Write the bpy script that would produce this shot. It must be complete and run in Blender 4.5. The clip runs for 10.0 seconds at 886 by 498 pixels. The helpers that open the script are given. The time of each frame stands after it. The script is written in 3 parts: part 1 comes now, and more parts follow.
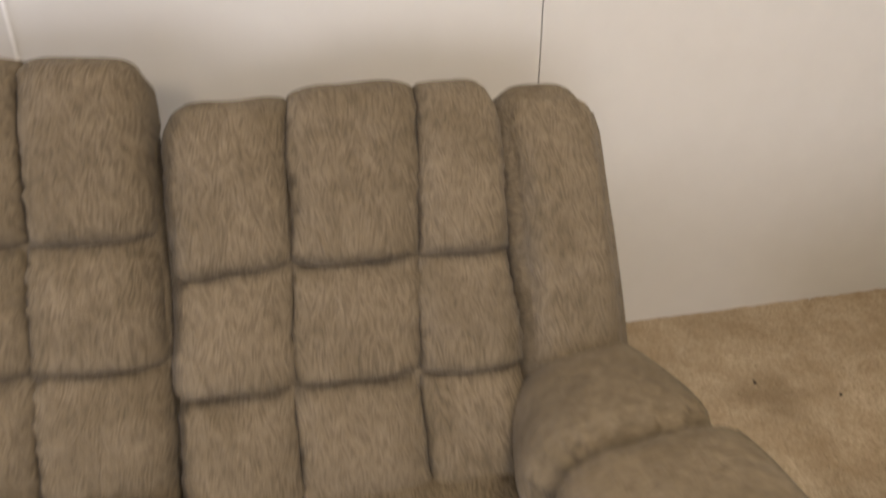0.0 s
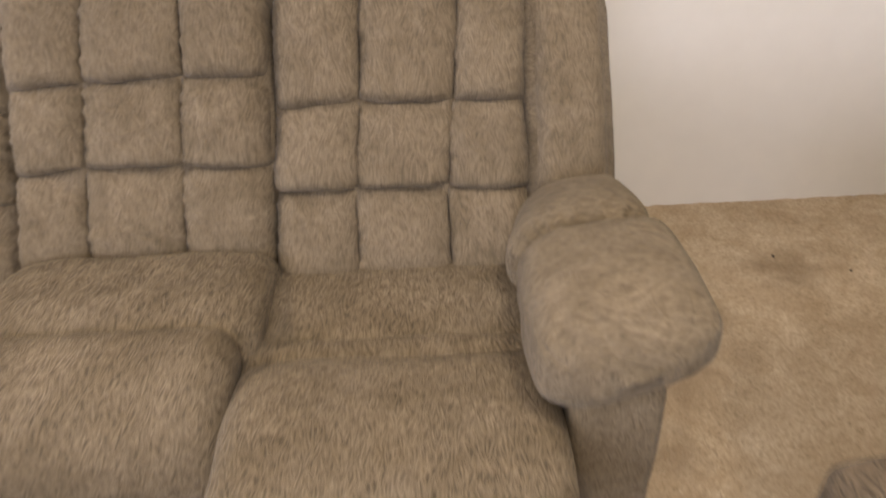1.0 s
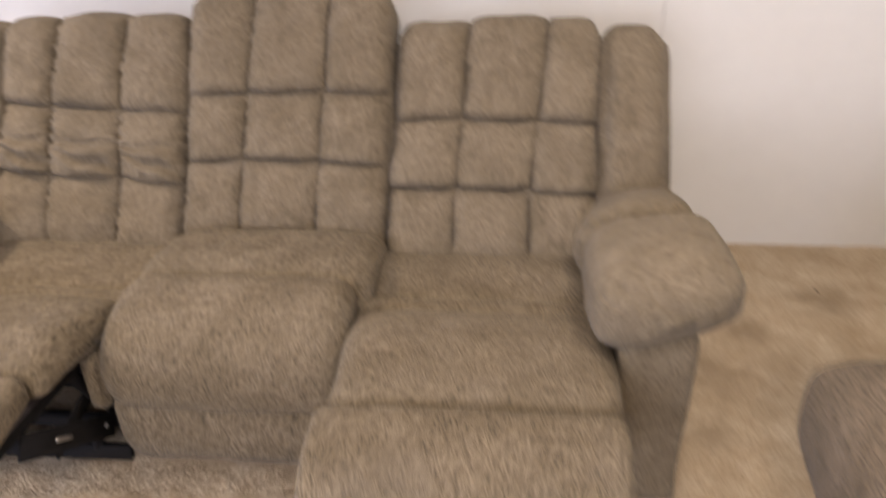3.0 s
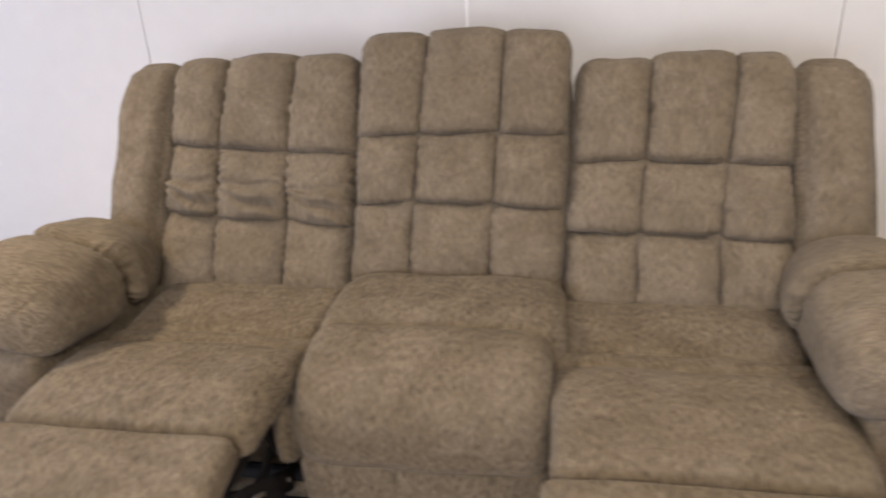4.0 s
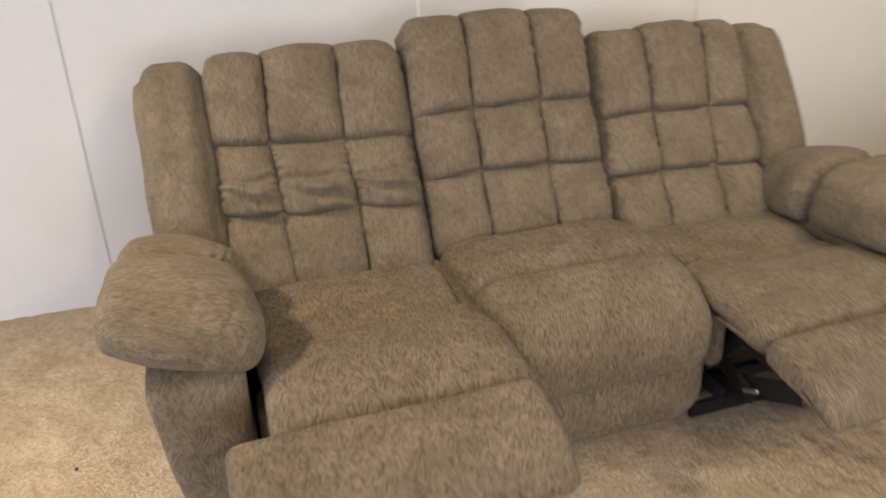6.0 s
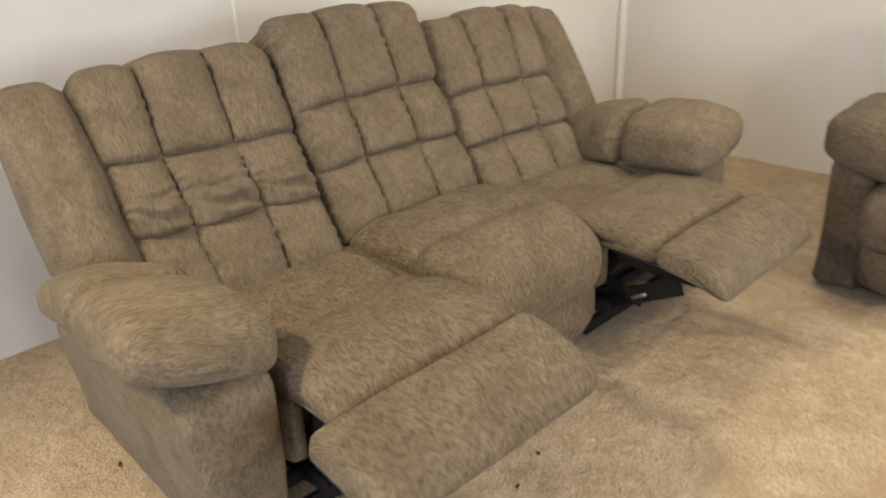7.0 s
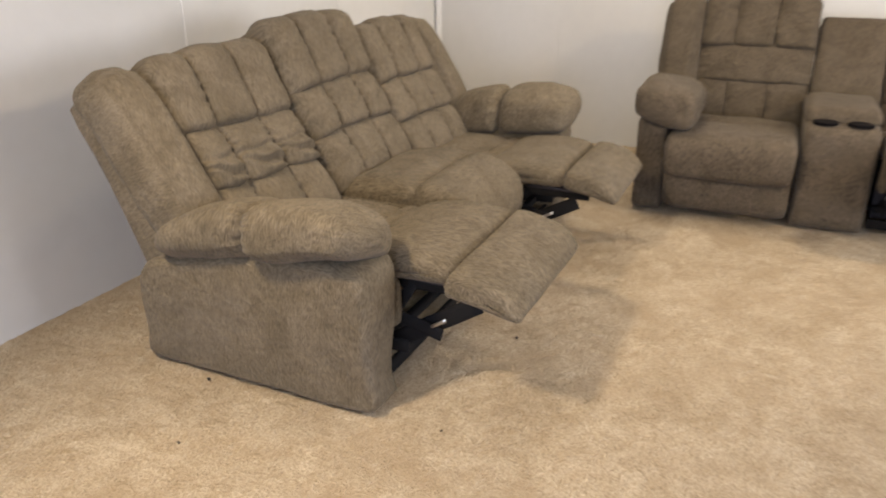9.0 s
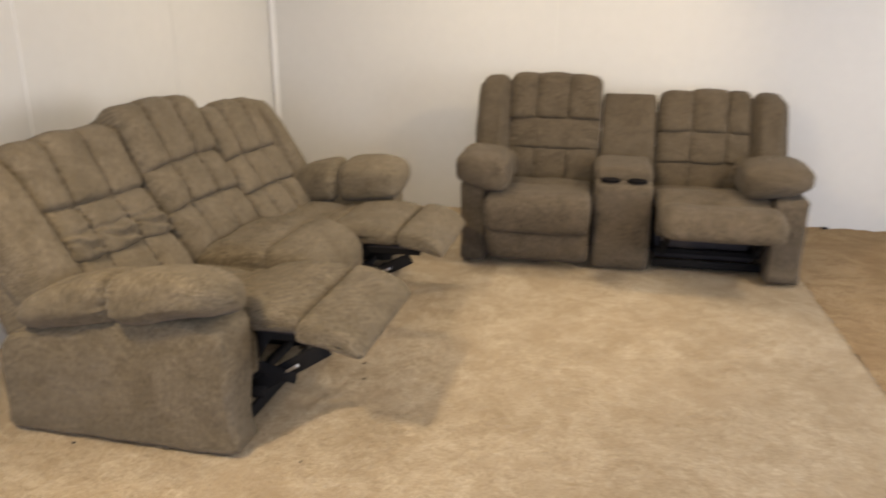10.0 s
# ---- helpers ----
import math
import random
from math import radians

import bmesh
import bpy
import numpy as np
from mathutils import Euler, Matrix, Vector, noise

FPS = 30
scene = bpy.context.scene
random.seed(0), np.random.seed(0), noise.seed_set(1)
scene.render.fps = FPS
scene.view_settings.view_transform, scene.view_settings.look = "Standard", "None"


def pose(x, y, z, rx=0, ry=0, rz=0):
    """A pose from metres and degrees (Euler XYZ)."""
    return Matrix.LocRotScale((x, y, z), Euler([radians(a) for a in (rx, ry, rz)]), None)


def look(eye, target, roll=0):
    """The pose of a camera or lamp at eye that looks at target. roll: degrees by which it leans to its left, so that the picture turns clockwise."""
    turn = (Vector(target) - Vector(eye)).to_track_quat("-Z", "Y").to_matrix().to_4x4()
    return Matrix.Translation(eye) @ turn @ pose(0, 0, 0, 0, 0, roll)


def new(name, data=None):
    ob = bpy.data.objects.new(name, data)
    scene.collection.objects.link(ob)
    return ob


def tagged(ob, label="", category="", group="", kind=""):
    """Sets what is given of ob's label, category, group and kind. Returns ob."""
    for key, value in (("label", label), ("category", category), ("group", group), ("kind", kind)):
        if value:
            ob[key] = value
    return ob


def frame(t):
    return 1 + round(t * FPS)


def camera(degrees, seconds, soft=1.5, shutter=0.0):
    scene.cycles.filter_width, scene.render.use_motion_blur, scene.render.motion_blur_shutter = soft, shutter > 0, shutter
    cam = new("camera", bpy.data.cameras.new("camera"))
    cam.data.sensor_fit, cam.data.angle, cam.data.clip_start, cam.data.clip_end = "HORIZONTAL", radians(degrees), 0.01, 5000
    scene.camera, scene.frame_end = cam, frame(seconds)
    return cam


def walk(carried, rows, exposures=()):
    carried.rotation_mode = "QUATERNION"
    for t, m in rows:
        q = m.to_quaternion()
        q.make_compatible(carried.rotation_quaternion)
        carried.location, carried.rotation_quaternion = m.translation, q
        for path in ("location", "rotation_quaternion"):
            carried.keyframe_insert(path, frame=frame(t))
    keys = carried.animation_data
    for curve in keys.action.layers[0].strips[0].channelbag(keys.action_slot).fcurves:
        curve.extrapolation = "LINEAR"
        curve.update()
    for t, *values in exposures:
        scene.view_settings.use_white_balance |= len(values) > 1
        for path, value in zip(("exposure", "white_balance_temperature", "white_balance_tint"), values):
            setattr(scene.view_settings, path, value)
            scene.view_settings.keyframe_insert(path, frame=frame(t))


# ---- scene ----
cam = camera(62.2, 10.0, 1.9, 0.6)
PATH = [
    (0, (0.544, -1.283, 1.304), (0.917, 0.447, 0.372), -0.3),
    (0.5, (0.635, -1.518, 1.293), (0.811, 0.17, 0.235), -0.8),
    (1, (0.681, -1.778, 1.322), (0.697, -0.091, 0.246), -2.6),
    (1.5, (0.648, -2.102, 1.278), (0.673, -0.412, 0.209), -2.8),
    (2, (0.667, -2.241, 1.27), (0.741, -0.554, 0.197), -3.1),
    (2.5, (0.656, -2.254, 1.278), (0.699, -0.548, 0.236), -2.3),
    (3, (0.632, -2.186, 1.323), (0.481, -0.409, 0.419), -1.0),
    (3.2, (0.641, -2.112, 1.336), (0.396, -0.316, 0.492), -0.5),
    (4.3, (0.17, -2.113, 1.375), (-0.145, -0.336, 0.513), -3.0),
    (4.5, (0.103, -2.133, 1.405), (-0.171, -0.37, 0.501), -3.1),
    (5, (-0.234, -2.144, 1.393), (-0.222, -0.345, 0.52), -1.7),
    (5.2, (-0.316, -2.166, 1.423), (-0.265, -0.365, 0.556), -2.9),
    (6.3, (-1.047, -2.206, 1.291), (-0.26, -0.558, 0.477), -1.5),
    (6.5, (-1.158, -2.164, 1.305), (-0.247, -0.588, 0.477), -2.5),
    (7, (-1.434, -2.035, 1.292), (-0.184, -0.71, 0.467), -2.3),
    (7.5, (-1.787, -1.951, 1.287), (-0.383, -0.785, 0.468), -1.5),
    (8, (-2.078, -1.968, 1.278), (-0.604, -0.89, 0.463), -1.3),
    (8.5, (-2.317, -1.913, 1.293), (-0.75, -0.964, 0.492), -0.8),
    (9, (-2.534, -1.828, 1.291), (-0.853, -1.063, 0.524), -0.2),
    (9.5, (-2.734, -1.904, 1.33), (-0.952, -1.28, 0.669), 0.3),
    (10, (-2.874, -1.986, 1.378), (-1.009, -1.584, 0.78), 0.2),
]
walk(cam, [(t, look(eye, target, roll)) for t, eye, target, roll in PATH],
     exposures=[(0, 0.04, 6800, 14), (0.5, 0.22, 6700, 15), (1, 0.33, 6550, 17), (2, 0.47, 6350, 19), (2.5, 0.48, 6350, 19), (3.2, 0.33, 6350, 20), (4.3, 0.20, 6150, 16), (5.2, 0.17, 6150, 15),
                (6.3, 0.09, 6800, 11), (7.0, 0.15, 6900, 10), (8.0, 0.17, 6600, 12), (9.0, 0.11, 6650, 12), (10, -0.06, 7050, 11)])

# ---- light: two warm downlights, daylight from the left window, added overhead and rear fill ----
world = bpy.data.worlds.new("world")
scene.world = world
world.use_nodes = True
sky = world.node_tree.nodes.new("ShaderNodeTexSky")
sky.sky_type, sky.sun_disc, sky.sun_elevation, sky.sun_rotation = "NISHITA", False, radians(35), radians(200)
world.node_tree.links.new(sky.outputs["Color"], world.node_tree.nodes["Background"].inputs["Color"])
world.node_tree.nodes["Background"].inputs["Strength"].default_value = 0.1


down = bpy.data.lights.new("downlight", "SPOT")
down.energy, down.color, down.shadow_soft_size, down.spot_size, down.spot_blend = 260, (1.0, 0.85, 0.62), 0.11, radians(124), 0.85
new("downlight", down).matrix_basis = look((-2.25, -0.45, 2.36), (-1.0, -1.95, 0))
second = bpy.data.lights.new("second_downlight", "SPOT")
second.energy, second.color, second.shadow_soft_size, second.spot_size, second.spot_blend = 150, (1.0, 0.84, 0.60), 0.13, radians(112), 0.6
new("second_downlight", second).matrix_basis = look((0.3, -3.7, 2.32), (1.5, 0.0, 0.9))
# no known fixture: unseen fill, added to brighten seat tops, arm tops and floor
fill = bpy.data.lights.new("overhead_fill", "AREA")
fill.shape, fill.size, fill.energy, fill.color = "DISK", 0.42, 22, (1.0, 0.90, 0.74)
new("overhead_fill", fill).matrix_basis = look((1.25, -1.0, 2.40), (1.25, -0.999, 0))
# the rear pane is an unseen, assumed source, added to brighten the back pads
for name, energy, tint, wide, at, to in (("window_daylight", 150, (0.60, 0.71, 1.0), 2.9, (-5.58, -2.2, 1.30), (0, -2.2, 1.1)), ("rear_window_daylight", 155, (0.82, 0.87, 1.0), 2.5, (-0.5, -5.98, 1.35), (-0.5, 0, 1.25))):
    pane_light = bpy.data.lights.new(name, "AREA")
    pane_light.shape, pane_light.size, pane_light.size_y = "RECTANGLE", wide, 1.3
    pane_light.energy, pane_light.color = energy, tint
    new(name, pane_light).matrix_basis = look(at, to)


# ---- materials ----
def material(name):
    m = bpy.data.materials.new(name)
    m.use_nodes = True
    return m, m.node_tree.nodes, m.node_tree.links, m.node_tree.nodes["Principled BSDF"]


def ramp(nodes, links, fac, stops):
    r = nodes.new("ShaderNodeValToRGB")
    while len(r.color_ramp.elements) < len(stops):
        r.color_ramp.elements.new(0.5)
    for e, (p, c) in zip(r.color_ramp.elements, stops):
        e.position, e.color = p, (*c, 1)
    links.new(fac, r.inputs["Fac"])
    return r.outputs["Color"]


def noise_tex(nodes, links, vector, scale, detail=3.0, rough=0.55, distortion=0.0):
    n = nodes.new("ShaderNodeTexNoise")
    n.inputs["Scale"].default_value, n.inputs["Detail"].default_value = scale, detail
    n.inputs["Roughness"].default_value, n.inputs["Distortion"].default_value = rough, distortion
    if vector is not None:
        links.new(vector, n.inputs["Vector"])
    return n.outputs["Fac"]


def mixed(nodes, links, a, b, fac, how="MIX"):
    x = nodes.new("ShaderNodeMix")
    x.data_type, x.blend_type = "RGBA", how
    for value, socket in ((fac, x.inputs[0]), (a, x.inputs[6]), (b, x.inputs[7])):
        if isinstance(value, (int, float)):
            socket.default_value = value
        elif isinstance(value, tuple):
            socket.default_value = (*value, 1)
        else:
            links.new(value, socket)
    return x.outputs[2]


def bump(nodes, links, height, strength, distance, normal=None):
    b = nodes.new("ShaderNodeBump")
    b.inputs["Strength"].default_value, b.inputs["Distance"].default_value = strength, distance
    links.new(height, b.inputs["Height"])
    if normal is not None:
        links.new(normal, b.inputs["Normal"])
    return b.outputs["Normal"]


def plush(name, dark, light, worn, depth=1.0, rumple=1.0):
    """Brushed chenille: short streaks of pile, lying this way and that, over broad patches of turned nap."""
    m, nodes, links, bsdf = material(name)
    tex = nodes.new("ShaderNodeTexCoord")
    info = nodes.new("ShaderNodeObjectInfo")
    shift = nodes.new("ShaderNodeVectorMath")
    shift.operation = "ADD"
    rnd = nodes.new("ShaderNodeMath")
    rnd.operation, rnd.inputs[1].default_value = "MULTIPLY", 7.0
    links.new(info.outputs["Random"], rnd.inputs[0])
    links.new(tex.outputs["UV"], shift.inputs[0])
    links.new(rnd.outputs[0], shift.inputs[1])
    uv = shift.outputs[0]
    # the nap flows this way and that: the strokes follow a slow swirl
    swirl = nodes.new("ShaderNodeTexNoise")
    swirl.inputs["Scale"].default_value, swirl.inputs["Detail"].default_value = 9.0, 2.0
    links.new(uv, swirl.inputs["Vector"])
    centred = nodes.new("ShaderNodeVectorMath")
    centred.operation, centred.inputs[1].default_value = "SUBTRACT", (0.5, 0.5, 0.5)
    links.new(swirl.outputs["Color"], centred.inputs[0])
    eased = nodes.new("ShaderNodeVectorMath")
    eased.operation, eased.inputs[1].default_value = "MULTIPLY", (0.024, 0.010, 0.0)
    links.new(centred.outputs[0], eased.inputs[0])
    flow = nodes.new("ShaderNodeVectorMath")
    flow.operation = "ADD"
    links.new(uv, flow.inputs[0])
    links.new(eased.outputs[0], flow.inputs[1])

    def strokes(lean, across, along, detail):
        turn = nodes.new("ShaderNodeMapping")
        turn.inputs["Rotation"].default_value = (0, 0, radians(lean))
        turn.inputs["Location"].default_value = (lean * 0.13, lean * 0.07, 0)
        links.new(flow.outputs[0], turn.inputs["Vector"])
        size = nodes.new("ShaderNodeVectorMath")
        size.operation, size.inputs[1].default_value = "MULTIPLY", (across, along, 1.0)
        links.new(turn.outputs[0], size.inputs[0])
        return noise_tex(nodes, links, size.outputs[0], 1.0, detail, 0.5, 0.12)

    tuft = nodes.new("ShaderNodeVectorMath")
    tuft.operation, tuft.inputs[1].default_value = "MULTIPLY", (62.0, 22.0, 1.0)
    links.new(uv, tuft.inputs[0])
    side = ramp(nodes, links, noise_tex(nodes, links, tuft.outputs[0], 1.0, 1.0, 0.5), [(0.43, (0, 0, 0)), (0.57, (1, 1, 1))])
    streak = mixed(nodes, links, strokes(14, 330.0, 48.0, 0.5), strokes(-14, 330.0, 48.0, 0.5), side)
    hair = strokes(3, 900.0, 200.0, 1.0)
    patch = noise_tex(nodes, links, uv, 7.0, 3.0, 0.6, 0.9)
    mid = tuple(a * 0.42 + b * 0.58 for a, b in zip(dark, light))
    dark, light = (tuple(m0 + (c - m0) * depth for m0, c in zip(mid, part)) for part in (tuple(a * 0.82 for a in dark), light))
    colour = ramp(nodes, links, streak, [(0.34, tuple(c * 0.94 for c in dark)), (0.50, mid), (0.66, light)])
    colour = mixed(nodes, links, colour, ramp(nodes, links, hair, [(0.34, (0.72, 0.70, 0.67)), (0.62, (1.12, 1.12, 1.12))]), 0.4 * depth + 0.1, "MULTIPLY")
    nap = ramp(nodes, links, patch, [(0.36, (0.82, 0.81, 0.77)), (0.62, (1.06, 1.06, 1.06))])
    colour = mixed(nodes, links, colour, nap, 1.0, "MULTIPLY")
    fluff = noise_tex(nodes, links, flow.outputs[0], 55.0, 2.0, 0.6, 0.6)
    colour = mixed(nodes, links, colour, ramp(nodes, links, fluff, [(0.36, (0.90, 0.90, 0.89)), (0.64, (1.06, 1.06, 1.06))]), 1.0, "MULTIPLY")
    colour = mixed(nodes, links, colour, worn, ramp(nodes, links, noise_tex(nodes, links, uv, 3.1, 4.0, 0.6), [(0.56, (0, 0, 0)), (0.72, (0.35, 0.35, 0.35))]))
    links.new(colour, bsdf.inputs["Base Color"])
    bsdf.inputs["Roughness"].default_value = 0.92
    bsdf.inputs["Specular IOR Level"].default_value = 0.15
    bsdf.inputs["Sheen Weight"].default_value, bsdf.inputs["Sheen Roughness"].default_value = 0.05, 0.5
    crease = noise_tex(nodes, links, uv, 17.0, 3.0, 0.6, 1.5)
    n0 = bump(nodes, links, crease, 0.5, 0.016 * rumple)
    n1 = bump(nodes, links, streak, 0.8 * depth, 0.005, n0)
    n2 = bump(nodes, links, hair, 0.5 * depth, 0.003, n1)
    links.new(n2, bsdf.inputs["Normal"])
    return m


def carpet(name, dark, mid, light, stain, spills=()):
    m, nodes, links, bsdf = material(name)
    tex = nodes.new("ShaderNodeTexCoord")
    at = tex.outputs["Object"]
    tuft = noise_tex(nodes, links, at, 120.0, 2.5, 0.65, 0.5)
    fibre = noise_tex(nodes, links, at, 420.0, 2.0, 0.6)
    brush = noise_tex(nodes, links, at, 8.0, 4.0, 0.62, 1.0)
    broad = noise_tex(nodes, links, at, 2.6, 3.0, 0.55, 0.8)
    soil = noise_tex(nodes, links, at, 2.3, 5.0, 0.62, 0.6)
    colour = ramp(nodes, links, tuft, [(0.34, dark), (0.48, mid), (0.66, light)])
    colour = mixed(nodes, links, colour, ramp(nodes, links, fibre, [(0.3, (0.74, 0.72, 0.70)), (0.7, (1, 1, 1))]), 0.6, "MULTIPLY")
    colour = mixed(nodes, links, colour, ramp(nodes, links, brush, [(0.36, (0.85, 0.82, 0.78)), (0.60, (1, 1, 1))]), 1.0, "MULTIPLY")
    colour = mixed(nodes, links, colour, ramp(nodes, links, broad, [(0.36, (0.88, 0.86, 0.83)), (0.62, (1.03, 1.03, 1.03))]), 1.0, "MULTIPLY")
    colour = mixed(nodes, links, colour, stain, ramp(nodes, links, soil, [(0.50, (0, 0, 0)), (0.68, (0.60, 0.60, 0.60))]))
    # old spills with ragged edges
    ragged = noise_tex(nodes, links, at, 9.0, 4.0, 0.65, 0.8)
    for sx, sy, radius in spills:
        away = nodes.new("ShaderNodeVectorMath")
        away.operation, away.inputs[1].default_value = "DISTANCE", (sx, sy, 0)
        links.new(at, away.inputs[0])
        worn = nodes.new("ShaderNodeMath")
        worn.operation = "MULTIPLY_ADD"
        worn.inputs[1].default_value, worn.inputs[2].default_value = -0.5 / radius, 0.45
        links.new(away.outputs["Value"], worn.inputs[0])
        both = nodes.new("ShaderNodeMath")
        both.operation = "ADD"
        links.new(worn.outputs[0], both.inputs[0])
        links.new(ragged, both.inputs[1])
        colour = mixed(nodes, links, colour, tuple(c * 0.70 for c in stain), ramp(nodes, links, both.outputs[0], [(0.50, (0, 0, 0)), (0.84, (0.72, 0.72, 0.72))]))
    links.new(colour, bsdf.inputs["Base Color"])
    bsdf.inputs["Roughness"].default_value = 1.0
    bsdf.inputs["Specular IOR Level"].default_value = 0.05
    n1 = bump(nodes, links, tuft, 1.0, 0.010)
    links.new(bump(nodes, links, fibre, 0.5, 0.004, n1), bsdf.inputs["Normal"])
    return m


def plain(name, colour, rough, metal=0.0, scale=40.0, vary=0.12, relief=0.15):
    m, nodes, links, bsdf = material(name)
    at = nodes.new("ShaderNodeTexCoord").outputs["Object"]
    n = noise_tex(nodes, links, at, scale, 4.0)
    broad = noise_tex(nodes, links, at, scale / 12, 3.0)
    low = tuple(c * (1 - vary) for c in colour)
    c = ramp(nodes, links, n, [(0.3, low), (0.7, colour)])
    c = mixed(nodes, links, c, ramp(nodes, links, broad, [(0.3, (1 - vary,) * 3), (0.7, (1, 1, 1))]), 1.0, "MULTIPLY")
    links.new(c, bsdf.inputs["Base Color"])
    bsdf.inputs["Roughness"].default_value, bsdf.inputs["Metallic"].default_value = rough, metal
    links.new(bump(nodes, links, n, relief, 0.002), bsdf.inputs["Normal"])
    return m


FABRIC = plush("sofa_plush", (0.0988, 0.0767, 0.0484), (0.1823, 0.1437, 0.0950), (0.1583, 0.1297, 0.0959), 0.86, 0.8)
FABRIC_ARM = plush("sofa_arm_plush", (0.0988, 0.0767, 0.0484), (0.1823, 0.1437, 0.0950), (0.1583, 0.1297, 0.0959), 0.58, 1.0)
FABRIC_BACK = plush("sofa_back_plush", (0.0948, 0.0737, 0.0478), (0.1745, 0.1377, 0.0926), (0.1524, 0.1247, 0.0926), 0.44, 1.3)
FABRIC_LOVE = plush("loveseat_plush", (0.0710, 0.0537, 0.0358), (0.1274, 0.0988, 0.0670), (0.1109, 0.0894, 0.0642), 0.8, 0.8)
# the loveseat colours again, scaled about a sixth darker for its backs
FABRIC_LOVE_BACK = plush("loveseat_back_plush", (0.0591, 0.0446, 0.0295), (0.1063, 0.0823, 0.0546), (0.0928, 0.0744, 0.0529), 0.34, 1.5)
CARPET = carpet("carpet_tan", (0.375, 0.298, 0.198), (0.50, 0.402, 0.278), (0.60, 0.497, 0.355), (0.36, 0.268, 0.168),
                ((1.27, -0.34, 0.16), (1.20, -0.62, 0.10), (1.75, 0.10, 0.14), (1.45, -0.12, 0.10)))
CARPET_FAR = carpet("carpet_brown", (0.22, 0.145, 0.075), (0.40, 0.28, 0.155), (0.52, 0.38, 0.23), (0.25, 0.16, 0.085))
WALL = plain("wall_paint", (0.580, 0.560, 0.517), 0.62, 0, 14.0, 0.03, 0.06)
TRIM = plain("trim_paint", (0.82, 0.80, 0.76), 0.45, 0, 30.0, 0.03, 0.05)
SEAM = plain("seam_backing", (0.26, 0.24, 0.22), 0.9)
CEILING = plain("ceiling_paint", (0.80, 0.79, 0.76), 0.9, 0, 60.0, 0.05, 0.4)
STEEL = plain("black_steel", (0.008, 0.007, 0.007), 0.85, 0.0, 60.0, 0.2)
STEEL.node_tree.nodes["Principled BSDF"].inputs["Specular IOR Level"].default_value = 0.2
RIVET = plain("bare_steel", (0.55, 0.54, 0.52), 0.35, 1.0, 80.0, 0.15)
LINING = plain("black_dust_cloth", (0.014, 0.012, 0.012), 0.95, 0, 200.0, 0.3, 0.3)
BOARD = plain("grey_board", (0.065, 0.057, 0.057), 0.85, 0, 30.0, 0.2)
CUP = plain("black_plastic", (0.006, 0.005, 0.005), 0.9, 0, 60.0, 0.1)
for dull in (LINING, CUP, BOARD):
    dull.node_tree.nodes["Principled BSDF"].inputs["Specular IOR Level"].default_value = 0.05
SPECK = plain("dark_crumb", (0.03, 0.022, 0.016), 0.9, 0, 300.0, 0.3)


# ---- builders ----
def mesh_object(name, verts, faces, mat, parent=None, uvs=None, smooth=True, label=""):
    me = bpy.data.meshes.new(name)
    me.from_pydata([tuple(map(float, v)) for v in verts], [], [tuple(map(int, f)) for f in faces])
    if uvs is not None:
        layer = me.uv_layers.new(name="pile")
        layer.data.foreach_set("uv", np.asarray(uvs, dtype=np.float32).ravel())
    me.materials.append(mat)
    if smooth:
        me.polygons.foreach_set("use_smooth", [True] * len(me.polygons))
    me.update()
    ob = new(name, me)
    if parent is not None:
        ob.parent = parent
    if label:
        tagged(ob, label=label)
    return ob


def thing(name, m, label, category, group=""):
    e = new(name)
    e.empty_display_size = 0.1
    e.matrix_basis = m
    return tagged(e, label, category, group)


CUBE = [((0, 1, 2), 1), ((0, 1, 2), -1), ((1, 2, 0), 1), ((1, 2, 0), -1), ((2, 0, 1), 1), ((2, 0, 1), -1)]
SEED = [0]


def lumpy(v, amount, scale):
    """Small soft unevenness of stuffed cloth."""
    SEED[0] += 1
    o = Vector((SEED[0] * 3.7, SEED[0] * 1.3, 0))
    out = v.copy()
    for i, p in enumerate(v):
        out[i] += np.array(noise.noise_vector(Vector(p) * scale + o)) * amount
    return out


